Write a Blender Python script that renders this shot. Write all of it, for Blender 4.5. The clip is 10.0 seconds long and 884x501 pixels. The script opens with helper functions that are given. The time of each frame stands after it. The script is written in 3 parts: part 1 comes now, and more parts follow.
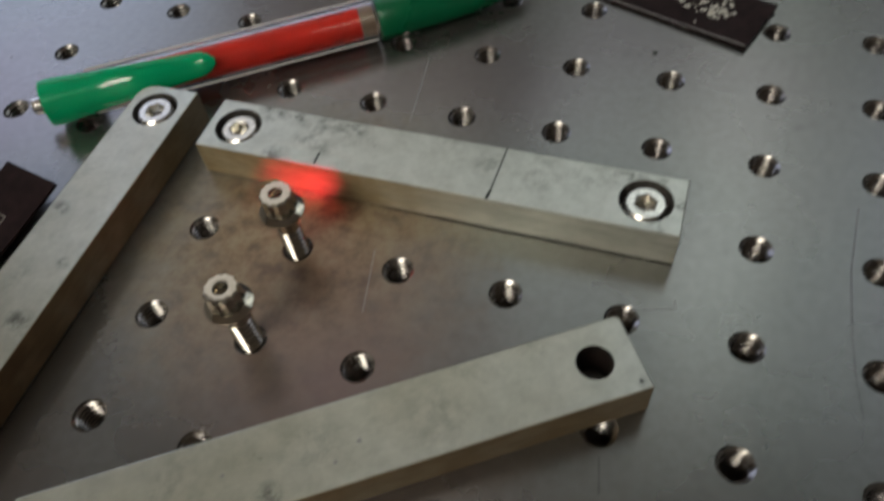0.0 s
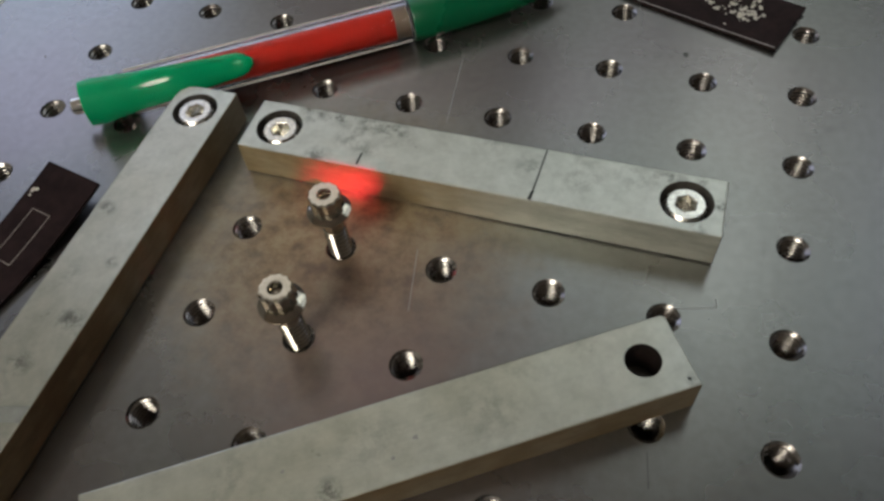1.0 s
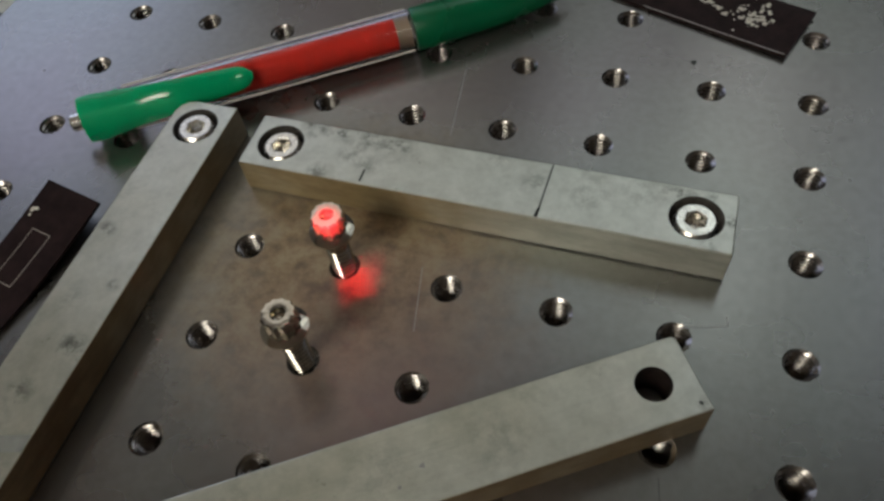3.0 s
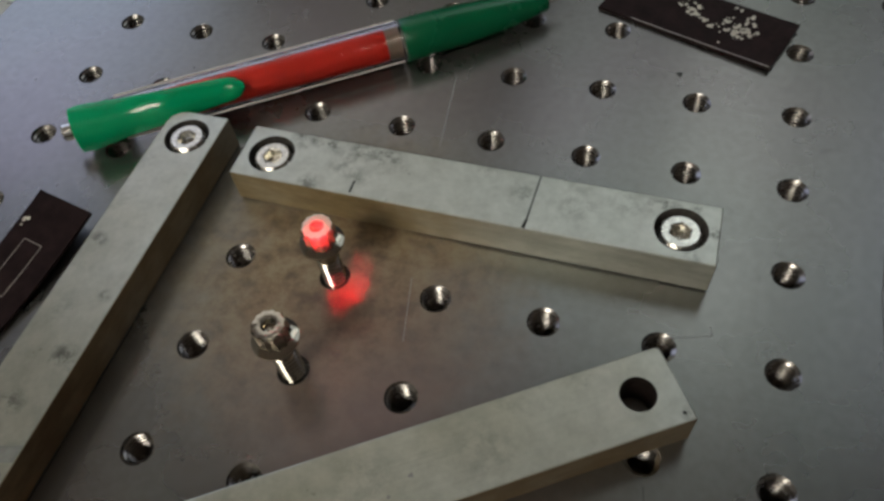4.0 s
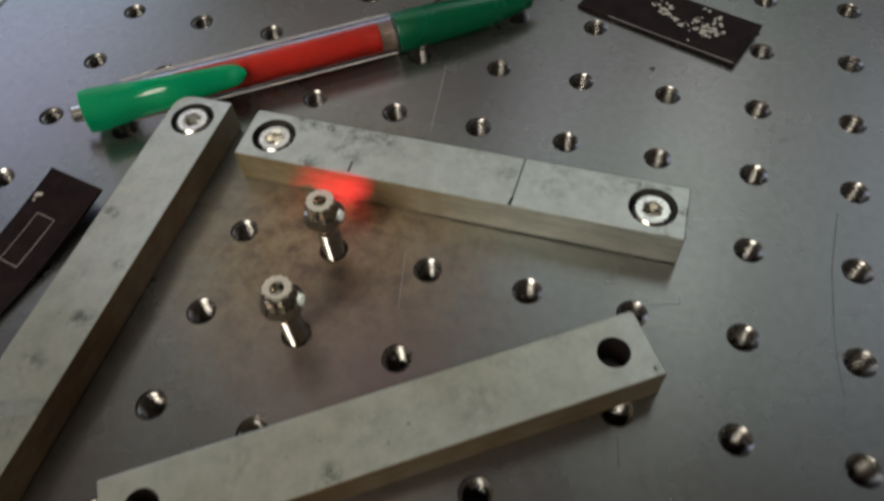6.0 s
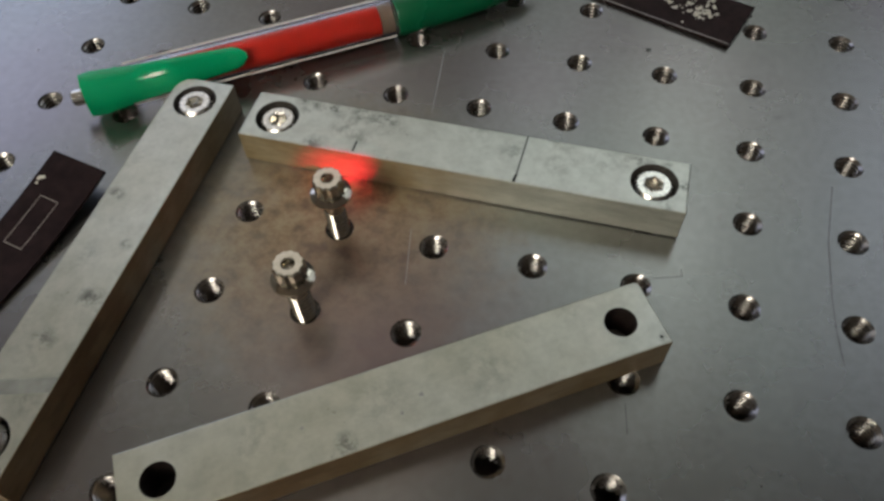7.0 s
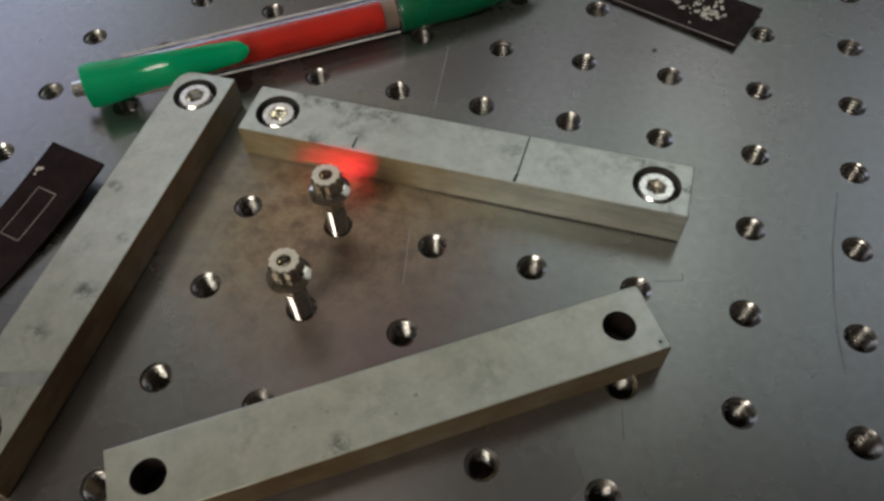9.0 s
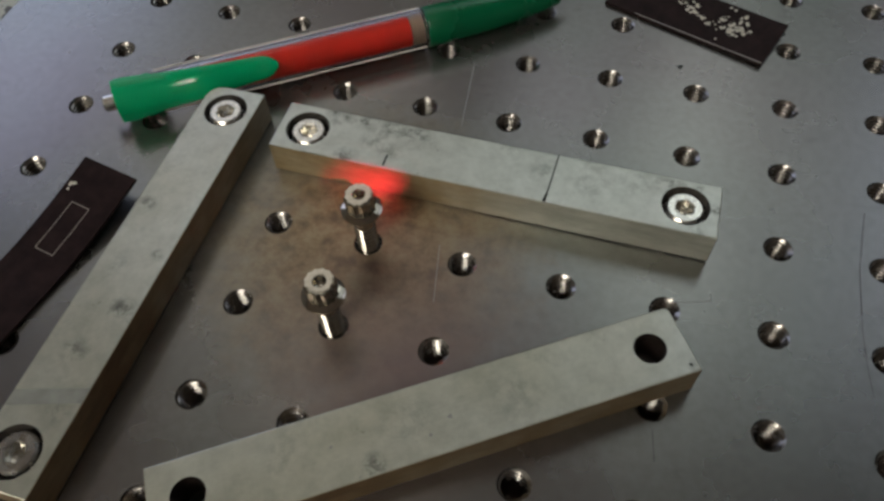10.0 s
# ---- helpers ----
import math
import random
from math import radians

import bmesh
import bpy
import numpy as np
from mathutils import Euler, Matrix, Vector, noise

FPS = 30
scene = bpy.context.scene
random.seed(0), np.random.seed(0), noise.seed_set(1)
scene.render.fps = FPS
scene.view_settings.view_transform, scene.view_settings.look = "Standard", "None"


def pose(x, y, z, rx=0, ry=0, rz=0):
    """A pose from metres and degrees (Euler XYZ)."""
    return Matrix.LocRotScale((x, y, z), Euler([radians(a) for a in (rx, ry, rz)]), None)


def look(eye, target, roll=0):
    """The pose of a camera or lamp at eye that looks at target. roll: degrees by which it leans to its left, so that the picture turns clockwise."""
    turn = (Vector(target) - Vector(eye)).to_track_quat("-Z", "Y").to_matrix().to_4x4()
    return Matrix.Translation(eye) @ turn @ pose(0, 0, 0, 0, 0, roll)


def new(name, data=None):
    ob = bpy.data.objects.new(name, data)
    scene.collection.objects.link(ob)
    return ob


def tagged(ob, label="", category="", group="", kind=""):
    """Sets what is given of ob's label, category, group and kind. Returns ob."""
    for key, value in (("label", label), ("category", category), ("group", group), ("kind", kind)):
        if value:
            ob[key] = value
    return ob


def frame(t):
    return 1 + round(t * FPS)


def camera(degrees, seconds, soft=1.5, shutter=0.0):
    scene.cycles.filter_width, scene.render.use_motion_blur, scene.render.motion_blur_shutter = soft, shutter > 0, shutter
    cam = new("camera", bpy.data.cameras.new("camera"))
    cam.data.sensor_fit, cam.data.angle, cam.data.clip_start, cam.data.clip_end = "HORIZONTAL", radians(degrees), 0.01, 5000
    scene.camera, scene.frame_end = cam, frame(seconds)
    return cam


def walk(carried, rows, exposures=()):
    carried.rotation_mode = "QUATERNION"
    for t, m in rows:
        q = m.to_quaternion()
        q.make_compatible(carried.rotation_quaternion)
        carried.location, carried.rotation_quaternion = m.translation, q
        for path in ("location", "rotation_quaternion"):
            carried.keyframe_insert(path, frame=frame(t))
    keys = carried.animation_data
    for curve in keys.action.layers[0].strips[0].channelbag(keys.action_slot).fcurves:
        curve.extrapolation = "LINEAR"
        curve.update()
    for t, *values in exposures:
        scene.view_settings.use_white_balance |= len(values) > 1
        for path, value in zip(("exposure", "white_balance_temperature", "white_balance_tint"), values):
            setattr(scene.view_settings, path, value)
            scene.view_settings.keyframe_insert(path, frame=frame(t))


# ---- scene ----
cam = camera(61.6, 10.0, soft=2.8, shutter=0.4)
PATH = [
    (0, (0.099, -0.133, 0.137), (-0.385, 0.938, -1.481), -8.2),
    (0.2, (0.098, -0.135, 0.134), (-0.41, 0.892, -1.505), -10.6),
    (0.5, (0.09, -0.136, 0.14), (-0.419, 0.898, -1.495), -9.6),
    (1, (0.089, -0.137, 0.141), (-0.378, 0.927, -1.487), -7.7),
    (1.5, (0.092, -0.137, 0.142), (-0.366, 0.936, -1.483), -7.4),
    (2, (0.092, -0.133, 0.142), (-0.378, 0.932, -1.484), -8.2),
    (2.5, (0.088, -0.132, 0.142), (-0.392, 0.919, -1.491), -8.8),
    (3.8, (0.087, -0.129, 0.143), (-0.375, 0.914, -1.499), -8.7),
    (4, (0.088, -0.13, 0.145), (-0.369, 0.922, -1.493), -8.1),
    (4.5, (0.09, -0.13, 0.146), (-0.343, 0.929, -1.495), -7.0),
    (5, (0.09, -0.13, 0.144), (-0.347, 0.922, -1.5), -7.3),
    (5.5, (0.091, -0.132, 0.145), (-0.341, 0.92, -1.5), -7.1),
    (5.8, (0.089, -0.134, 0.151), (-0.327, 0.926, -1.494), -5.9),
    (6, (0.088, -0.144, 0.153), (-0.301, 0.933, -1.487), -4.7),
    (6.2, (0.088, -0.151, 0.152), (-0.273, 0.933, -1.489), -3.5),
    (7.3, (0.083, -0.151, 0.152), (-0.258, 0.935, -1.492), -3.5),
    (7.5, (0.084, -0.151, 0.15), (-0.273, 0.934, -1.491), -4.1),
    (8, (0.084, -0.151, 0.152), (-0.278, 0.935, -1.488), -4.1),
    (8.5, (0.083, -0.15, 0.154), (-0.272, 0.935, -1.489), -3.0),
    (9, (0.085, -0.149, 0.151), (-0.269, 0.925, -1.499), -3.0),
    (9.5, (0.078, -0.148, 0.155), (-0.282, 0.917, -1.499), -2.8),
    (10, (0.078, -0.147, 0.156), (-0.284, 0.912, -1.502), -3.1),
]
walk(cam, [(t, look(eye, target, roll)) for t, eye, target, roll in PATH],
     [(0, 0.15), (0.5, 0.28), (1, 0.26), (1.5, 0.16), (2, 0.07), (2.5, 0.03), (4, 0.0), (4.5, -0.04), (5.5, -0.1), (6, 0.1), (7.5, 0.30), (8.5, 0.18), (9.5, 0.03), (10, 0.0)])

# ---- light: a dim room lit by unseen added ceiling panels, a cool window and red lasers ----
scene.view_settings.exposure = 0.0
world = bpy.data.worlds.new("room_air")
scene.world = world
world.use_nodes = True
world.node_tree.nodes["Background"].inputs[0].default_value = (0.5, 0.52, 0.58, 1)
world.node_tree.nodes["Background"].inputs[1].default_value = 0.03
LAMP_GLOW, PANEL_GLOW, WINDOW_GLOW = 15.8, 1.35, 1.5
LASER_EYE = Vector((0.170, -0.200, 0.220))
LASER_AIM = Vector((0.0218, -0.0336, 0.0046))
BOLT_AIM = Vector((0.0252, -0.0506, 0.0182))
LASER_POSE = look(LASER_EYE, LASER_AIM)
BEAM_GAP, HALO_GAP = -0.100, -0.130


def laser_light(m, watts, cone, radius, colour):
    lamp = bpy.data.lights.new("laser_light", "SPOT")
    lamp.color, lamp.energy = colour, watts
    lamp.spot_size, lamp.spot_blend, lamp.shadow_soft_size = radians(cone), 0.1, radius
    new("laser_light", lamp).matrix_basis = m


laser_light(LASER_POSE, 70.0, 15, 0.0005, (1.0, 0.006, 0.050))
BOLT_EYE = LASER_POSE @ Vector((BEAM_GAP, 0, 0))
HALO_EYE = LASER_POSE @ Vector((HALO_GAP, 0, 0))
laser_light(look(BOLT_EYE, BOLT_AIM), 1900.0, 10, 0.00036, (1.0, 0.035, 0.045))
# added lamp for the red halo that the lit bolt throws on the plate
laser_light(look(HALO_EYE, Vector((0.027, -0.053, 0.0))), 130.0, 10, 0.0007, (1.0, 0.012, 0.030))


# ---- materials ----
def material(name):
    m = bpy.data.materials.new(name)
    m.use_nodes = True
    nodes, links = m.node_tree.nodes, m.node_tree.links
    return m, nodes, links, nodes["Principled BSDF"]


def add(nodes, links, kind, inputs=None, **props):
    n = nodes.new(kind)
    for key, value in props.items():
        setattr(n, key, value)
    for key, value in (inputs or {}).items():
        if isinstance(value, bpy.types.NodeSocket):
            links.new(value, n.inputs[key])
        else:
            n.inputs[key].default_value = value
    return n


def ramp(nodes, links, fac, stops):
    n = add(nodes, links, "ShaderNodeValToRGB", {"Fac": fac})
    e = n.color_ramp.elements
    while len(e) < len(stops):
        e.new(0.5)
    for el, (p, c) in zip(e, stops):
        el.position = p
        el.color = (*c, 1) if isinstance(c, tuple) else (c, c, c, 1)
    return n.outputs["Color"]


def place(nodes, links, scale=(1, 1, 1), turn=0.0, coords="Object"):
    tc = add(nodes, links, "ShaderNodeTexCoord")
    mp = add(nodes, links, "ShaderNodeMapping", {"Vector": tc.outputs[coords]})
    mp.inputs["Scale"].default_value = scale
    mp.inputs["Rotation"].default_value = (0, 0, radians(turn))
    return mp.outputs["Vector"]


def noise_tex(nodes, links, vec, scale, detail=4.0, rough=0.55):
    return add(nodes, links, "ShaderNodeTexNoise", {"Vector": vec, "Scale": scale, "Detail": detail, "Roughness": rough}).outputs["Fac"]


def mixed(nodes, links, fac, a, b, mode="MIX"):
    n = add(nodes, links, "ShaderNodeMix", data_type="RGBA", blend_type=mode)
    for i, v in ((0, fac), (6, a), (7, b)):
        if isinstance(v, bpy.types.NodeSocket):
            links.new(v, n.inputs[i])
        else:
            n.inputs[i].default_value = (*v, 1) if isinstance(v, tuple) else v
    return n.outputs[2]


def bump(nodes, links, bsdf, height, strength, distance):
    b = add(nodes, links, "ShaderNodeBump", {"Height": height, "Strength": strength, "Distance": distance})
    links.new(b.outputs["Normal"], bsdf.inputs["Normal"])


def plain(name, color, rough=0.5, metal=0.0, grain=0.0, scale=300.0):
    m, n, l, b = material(name)
    v = place(n, l)
    f = noise_tex(n, l, v, scale)
    lo = tuple(c * (1 - grain) for c in color)
    hi = tuple(min(1, c * (1 + grain)) for c in color)
    l.new(ramp(n, l, f, [(0.3, lo), (0.7, hi)]), b.inputs["Base Color"])
    l.new(ramp(n, l, noise_tex(n, l, v, scale * 0.4), [(0.3, max(0.02, rough - 0.06)), (0.7, min(1, rough + 0.06))]), b.inputs["Roughness"])
    b.inputs["Metallic"].default_value = metal
    return m


def plate_steel():
    """Satin stainless sheet: cloudy tint, rubbed patches, fine scratches, brown scorch stains by the two bolts."""
    m, n, l, b = material("satin_stainless_plate")
    v = place(n, l)
    cloud = noise_tex(n, l, v, 16.0, 5.0, 0.6)
    grit = noise_tex(n, l, v, 420.0, 3.0)
    base = ramp(n, l, cloud, [(0.3, (0.235, 0.228, 0.23)), (0.7, (0.315, 0.308, 0.305))])
    base = mixed(n, l, 0.25, base, ramp(n, l, grit, [(0.35, (0.2, 0.19, 0.2)), (0.65, (0.42, 0.41, 0.42))]))
    tint = noise_tex(n, l, v, 9.0, 2.0, 0.5)
    base = mixed(n, l, 0.5, base, ramp(n, l, tint, [(0.38, (0.26, 0.225, 0.24)), (0.5, (0.265, 0.262, 0.258)), (0.62, (0.25, 0.27, 0.262))]))
    base = mixed(n, l, 1.0, base, (0.985, 0.99, 0.94), "MULTIPLY")
    # scorch stain round the bolts
    geo = add(n, l, "ShaderNodeTexCoord").outputs["Object"]
    off = add(n, l, "ShaderNodeVectorMath", {0: geo, 1: (0.024, -0.05, 0.0)}, operation="DISTANCE").outputs["Value"]
    wob = add(n, l, "ShaderNodeMath", {0: noise_tex(n, l, v, 130.0, 6.0, 0.7), 1: 0.03}, operation="MULTIPLY").outputs[0]
    reach = add(n, l, "ShaderNodeMath", {0: off, 1: wob}, operation="ADD").outputs[0]
    stain = ramp(n, l, reach, [(0.032, 0.85), (0.064, 0.0)])
    brown = ramp(n, l, noise_tex(n, l, v, 170.0, 5.0, 0.7), [(0.36, (0.14, 0.085, 0.04)), (0.5, (0.27, 0.185, 0.095)), (0.64, (0.36, 0.285, 0.165))])
    base = mixed(n, l, stain, base, brown)
    # purple-brown tint between the bolts and the loose bar
    off2 = add(n, l, "ShaderNodeVectorMath", {0: geo, 1: (0.046, -0.080, 0.0)}, operation="DISTANCE").outputs["Value"]
    reach2 = add(n, l, "ShaderNodeMath", {0: off2, 1: wob}, operation="ADD").outputs[0]
    base = mixed(n, l, ramp(n, l, reach2, [(0.018, 0.7), (0.062, 0.0)]), base, (0.185, 0.125, 0.125))
    speck = ramp(n, l, noise_tex(n, l, v, 95.0, 5.0, 0.7), [(0.62, 0.0), (0.70, 0.3)])
    base = mixed(n, l, speck, base, (0.16, 0.15, 0.15))
    l.new(base, b.inputs["Base Color"])
    l.new(ramp(n, l, stain, [(0.0, 0.9), (0.75, 0.35)]), b.inputs["Metallic"])
    scr = noise_tex(n, l, place(n, l, (14, 900, 1), 33), 1.0, 3.0)
    scr2 = noise_tex(n, l, place(n, l, (1100, 10, 1), 12), 1.0, 3.0)
    both = add(n, l, "ShaderNodeMath", {0: scr, 1: scr2}, operation="ADD").outputs[0]
    gloss = ramp(n, l, cloud, [(0.25, 0.24), (0.75, 0.31)])
    l.new(mixed(n, l, stain, gloss, (0.42, 0.42, 0.42)), b.inputs["Roughness"])
    # brushed one way, so reflections are drawn out across the brushing
    b.inputs["Anisotropic"].default_value = 0.6
    l.new(add(n, l, "ShaderNodeCombineXYZ", {"X": 0.0, "Y": 1.0, "Z": 0.0}).outputs[0], b.inputs["Tangent"])
    bump(n, l, b, both, 0.05, 0.0003)
    return m


def bar_steel(name, dimmed, worn=()):
    """Ground bare steel bar: pale grey-green top, dark oily smudges, pits."""
    m, n, l, b = material(name)
    v = place(n, l)
    cloud = noise_tex(n, l, v, 38.0, 5.0, 0.6)
    fine = noise_tex(n, l, v, 700.0, 3.0)
    base = ramp(n, l, cloud, [(0.3, (0.54, 0.57, 0.52)), (0.55, (0.65, 0.685, 0.63)), (0.75, (0.71, 0.735, 0.69))])
    base = mixed(n, l, 0.22, base, ramp(n, l, fine, [(0.3, (0.3, 0.31, 0.28)), (0.7, (0.65, 0.66, 0.62))]))
    mottle = ramp(n, l, noise_tex(n, l, v, 190.0, 3.0, 0.65), [(0.36, (0.42, 0.44, 0.40)), (0.5, (0.58, 0.61, 0.56)), (0.66, (0.74, 0.76, 0.71))])
    base = mixed(n, l, 0.3, base, mottle)
    smudge = ramp(n, l, noise_tex(n, l, v, 85.0, 6.0, 0.72), [(0.60, 0.0), (0.74, 0.4)])
    base = mixed(n, l, smudge, base, (0.3, 0.315, 0.28))
    # cloudy multiplier that darkens the whole bar
    base = mixed(n, l, 1.0, base, ramp(n, l, noise_tex(n, l, v, 14.0, 3.0), [(0.35, dimmed), (0.65, (1.0, 1.0, 1.0))]), "MULTIPLY")
    pits = ramp(n, l, noise_tex(n, l, v, 260.0, 2.0), [(0.71, 0.0), (0.77, 0.6)])
    base = mixed(n, l, pits, base, (0.11, 0.11, 0.1))
    # oily, scuffed places: (x, y, radius in mm, depth of tone)
    scuff = ramp(n, l, noise_tex(n, l, v, 330.0, 6.0, 0.75), [(0.44, 0.0), (0.60, 1.0)])
    spotty = [(add(n, l, "ShaderNodeVectorMath", {0: v, 1: (x / 1000, y / 1000, BAR_H)}, operation="DISTANCE").outputs["Value"], r, d) for x, y, r, d in worn]
    for dist, r, d in spotty:
        near = add(n, l, "ShaderNodeMapRange", {"Value": dist, "From Min": r * 0.0003, "From Max": r * 0.001, "To Min": d, "To Max": 0.0}).outputs["Result"]
        hit = add(n, l, "ShaderNodeMath", {0: near, 1: scuff}, operation="MULTIPLY").outputs[0]
        base = mixed(n, l, hit, base, (0.12, 0.125, 0.105))
    l.new(base, b.inputs["Base Color"])
    b.inputs["Metallic"].default_value = 0.62
    l.new(ramp(n, l, cloud, [(0.3, 0.32), (0.7, 0.44)]), b.inputs["Roughness"])
    brushed = noise_tex(n, l, place(n, l, (30, 1600, 1600)), 1.0, 2.0)
    bump(n, l, b, brushed, 0.12, 0.0003)
    return m


def bar_side(name, brown, mid, grey, clean=None):
    """Sawn sides of the bars: grey steel with brown patches."""
    m, n, l, b = material(name)
    v = place(n, l)
    patch = noise_tex(n, l, v, 24.0, 4.0, 0.6)
    base = ramp(n, l, patch, [(0.38, brown), (0.5, mid), (0.62, grey)])
    base = mixed(n, l, 0.45, base, ramp(n, l, noise_tex(n, l, place(n, l, (110, 110, 300)), 1.0, 6.0, 0.7), [(0.35, (0.35, 0.32, 0.28)), (0.65, (1.0, 1.0, 0.97))]), "MULTIPLY")
    if clean:
        # one half of the bar is bare, the other is browned
        along = add(n, l, "ShaderNodeSeparateXYZ", {0: v}).outputs["X"]
        rag = add(n, l, "ShaderNodeMath", {0: noise_tex(n, l, v, 120.0, 4.0), 1: 0.03}, operation="MULTIPLY").outputs[0]
        edge = add(n, l, "ShaderNodeMath", {0: along, 1: rag}, operation="ADD").outputs[0]
        span = add(n, l, "ShaderNodeMath", {0: edge, 1: 5.0, 2: 0.5}, operation="MULTIPLY_ADD").outputs[0]
        bare = mixed(n, l, ramp(n, l, noise_tex(n, l, place(n, l, (60, 60, 220)), 1.0, 6.0, 0.7), [(0.36, 0.0), (0.64, 1.0)]), tuple(0.62 * c for c in clean), clean)
        base = mixed(n, l, ramp(n, l, span, [(0.5, 0.0), (0.66, 0.9)]), base, bare)
    l.new(base, b.inputs["Base Color"])
    b.inputs["Metallic"].default_value = 0.45
    l.new(ramp(n, l, patch, [(0.3, 0.55), (0.7, 0.42)]), b.inputs["Roughness"])
    bump(n, l, b, noise_tex(n, l, v, 900.0, 2.0), 0.15, 0.0002)
    return m


SIDE = bar_side("brown_grey_bar_side", (0.34, 0.28, 0.18), (0.44, 0.40, 0.31), (0.52, 0.53, 0.47))
HALF_CLEAN = bar_side("half_browned_bar_side", (0.36, 0.28, 0.15), (0.46, 0.38, 0.24), (0.54, 0.49, 0.37), (0.56, 0.58, 0.52))
BROWN_SIDE = bar_side("dark_brown_bar_side", (0.22, 0.14, 0.07), (0.31, 0.225, 0.125), (0.38, 0.31, 0.21))
PLATE = plate_steel()
BAR_L, BAR_W, BAR_H = 0.1162, 0.0163, 0.0098
BAR = bar_steel("ground_steel_bar", (0.97, 0.97, 0.95))
SCUFFED = bar_steel("scuffed_steel_bar", (0.97, 0.97, 0.95),
                    ((-43, 7.2, 5, 1.0), (-36, 7.4, 5, .95), (-28, 6.6, 5, .8), (-21, 5.0, 6, .75), (-31, 1, 5, .5), (-26, -2, 4, .5), (-37.5, -6.6, 3.5, .8),
                     (4, 6, 4, .4), (14, 2, 5, .45), (27, 2, 8, .35), (38, 4, 6, .35), (45, 5.5, 4, .9), (51, 6.8, 4, .9), (57, 0.5, 2, 1.0), (53, -7, 3, .6)))
# two bars in shade at the near left: the multiplier holds that shade
SHADED_SCUFFED = bar_steel("shaded_scuffed_steel_bar", (0.77, 0.73, 0.645), ((15, 5, 3, .9), (1.5, -5.2, 2, .8), (-14, -4.4, 4, .9), (-26, .6, 4, .8), (-4, 3, 5, .3), (-40, -4, 4, .5)))
SHADED_STAINED = bar_steel("shaded_stained_steel_bar", (0.80, 0.76, 0.66), ((-13.5, -6, 3.5, .9), (-4, 1, 9, .25), (18, -1, 8, .25), (57, -6.5, 2, .8), (-30, 3, 6, .25)))
THREAD = plain("cut_thread_steel", (0.28, 0.265, 0.25), 0.24, 0.95, 0.15, 900)
BOLT = plain("nickel_plated_steel", (0.47, 0.43, 0.36), 0.10, 0.97, 0.08, 800)
SHANK = plain("bright_thread_steel", (0.46, 0.43, 0.37), 0.12, 0.97, 0.08, 900)
SCREW = plain("stainless_screw", (0.72, 0.7, 0.64), 0.27, 1.0, 0.1, 900)
GREEN = plain("green_glossy_plastic", (0.0, 0.37, 0.15), 0.16, 0.0, 0.06, 120)
DEEP_GREEN = plain("dark_green_plastic", (0.0, 0.12, 0.048), 0.25, 0.0, 0.06, 120)
RED = plain("red_plastic_tube", (0.9, 0.045, 0.03), 0.35, 0.0, 0.12, 200)
BARREL_SHEEN = plain("pale_barrel_sheen", (0.62, 0.60, 0.57), 0.3, 0.0, 0.1, 300)
TAN = plain("tan_plastic", (0.36, 0.27, 0.21), 0.4, 0.0, 0.1, 200)
CHROME = plain("chrome", (0.86, 0.85, 0.82), 0.26, 1.0, 0.03)
BLACK = plain("black_plastic_strip", (0.019, 0.011, 0.011), 0.5, 0.0, 0.35, 260)
BLACK.node_tree.nodes["Principled BSDF"].inputs["Specular IOR Level"].default_value = 0.1
EDGE = plain("strip_edge_highlight", (0.30, 0.29, 0.28), 0.5, 0.0, 0.3, 900)
WHITE = plain("white_print", (0.62, 0.6, 0.52), 0.6, 0.0, 0.2, 1500)
FAINT = plain("faint_grey_print", (0.36, 0.34, 0.30), 0.6, 0.0, 0.2, 1500)
INK = plain("dark_marker", (0.05, 0.055, 0.05), 0.6, 0.0, 0.3, 900)
GRIME = plain("grey_smear", (0.27, 0.28, 0.255), 0.6, 0.2, 0.2, 300)
# shade inside the counterbores and plain holes, put into these two dark colours
RECESS_SHADE = plain("dark_recess_shade", (0.11, 0.10, 0.09), 0.6, 0.3, 0.3, 600)
BORE_SHADE = plain("shaded_bore", (0.035, 0.025, 0.022), 0.5, 0.2, 0.3, 600)
SCRATCH_DARK = plain("dark_scratch", (0.2, 0.19, 0.195), 0.5, 0.7, 0.2, 900)
SCRATCH_PALE = plain("pale_scratch", (0.35, 0.34, 0.33), 0.45, 0.8, 0.2, 900)
WALL = plain("grey_wall_paint", (0.42, 0.415, 0.4), 0.8, 0.0, 0.05, 6)
CREAM = plain("cream_ceiling_paint", (0.54, 0.44, 0.36), 0.8, 0.0, 0.05, 6)
DARK_WALL = plain("dark_wall_paint", (0.16, 0.155, 0.15), 0.8, 0.0, 0.05, 6)
FLOOR = plain("grey_floor", (0.2, 0.19, 0.18), 0.6, 0.0, 0.2, 20)
SPECKLED, sn, sl, sp = material("pale_speckled_laminate")
sl.new(ramp(sn, sl, noise_tex(sn, sl, place(sn, sl), 190.0, 2.0), [(0.56, (0.50, 0.52, 0.48)), (0.62, (0.09, 0.09, 0.085))]), sp.inputs["Base Color"])
ANODISED = plain("black_anodised_metal", (0.02, 0.02, 0.022), 0.4, 0.6, 0.2, 400)
FRAME = plain("painted_lamp_frame", (0.7, 0.7, 0.7), 0.5, 0.0, 0.03, 30)

CLEAR, cn, cl, cb = material("clear_plastic")
cb.inputs["Transmission Weight"].default_value = 1.0
cb.inputs["Roughness"].default_value = 0.06
cb.inputs["IOR"].default_value = 1.3
RED.node_tree.nodes["Principled BSDF"].inputs["Specular IOR Level"].default_value = 0.15
cb.inputs["Base Color"].default_value = (0.95, 0.94, 0.93, 1)


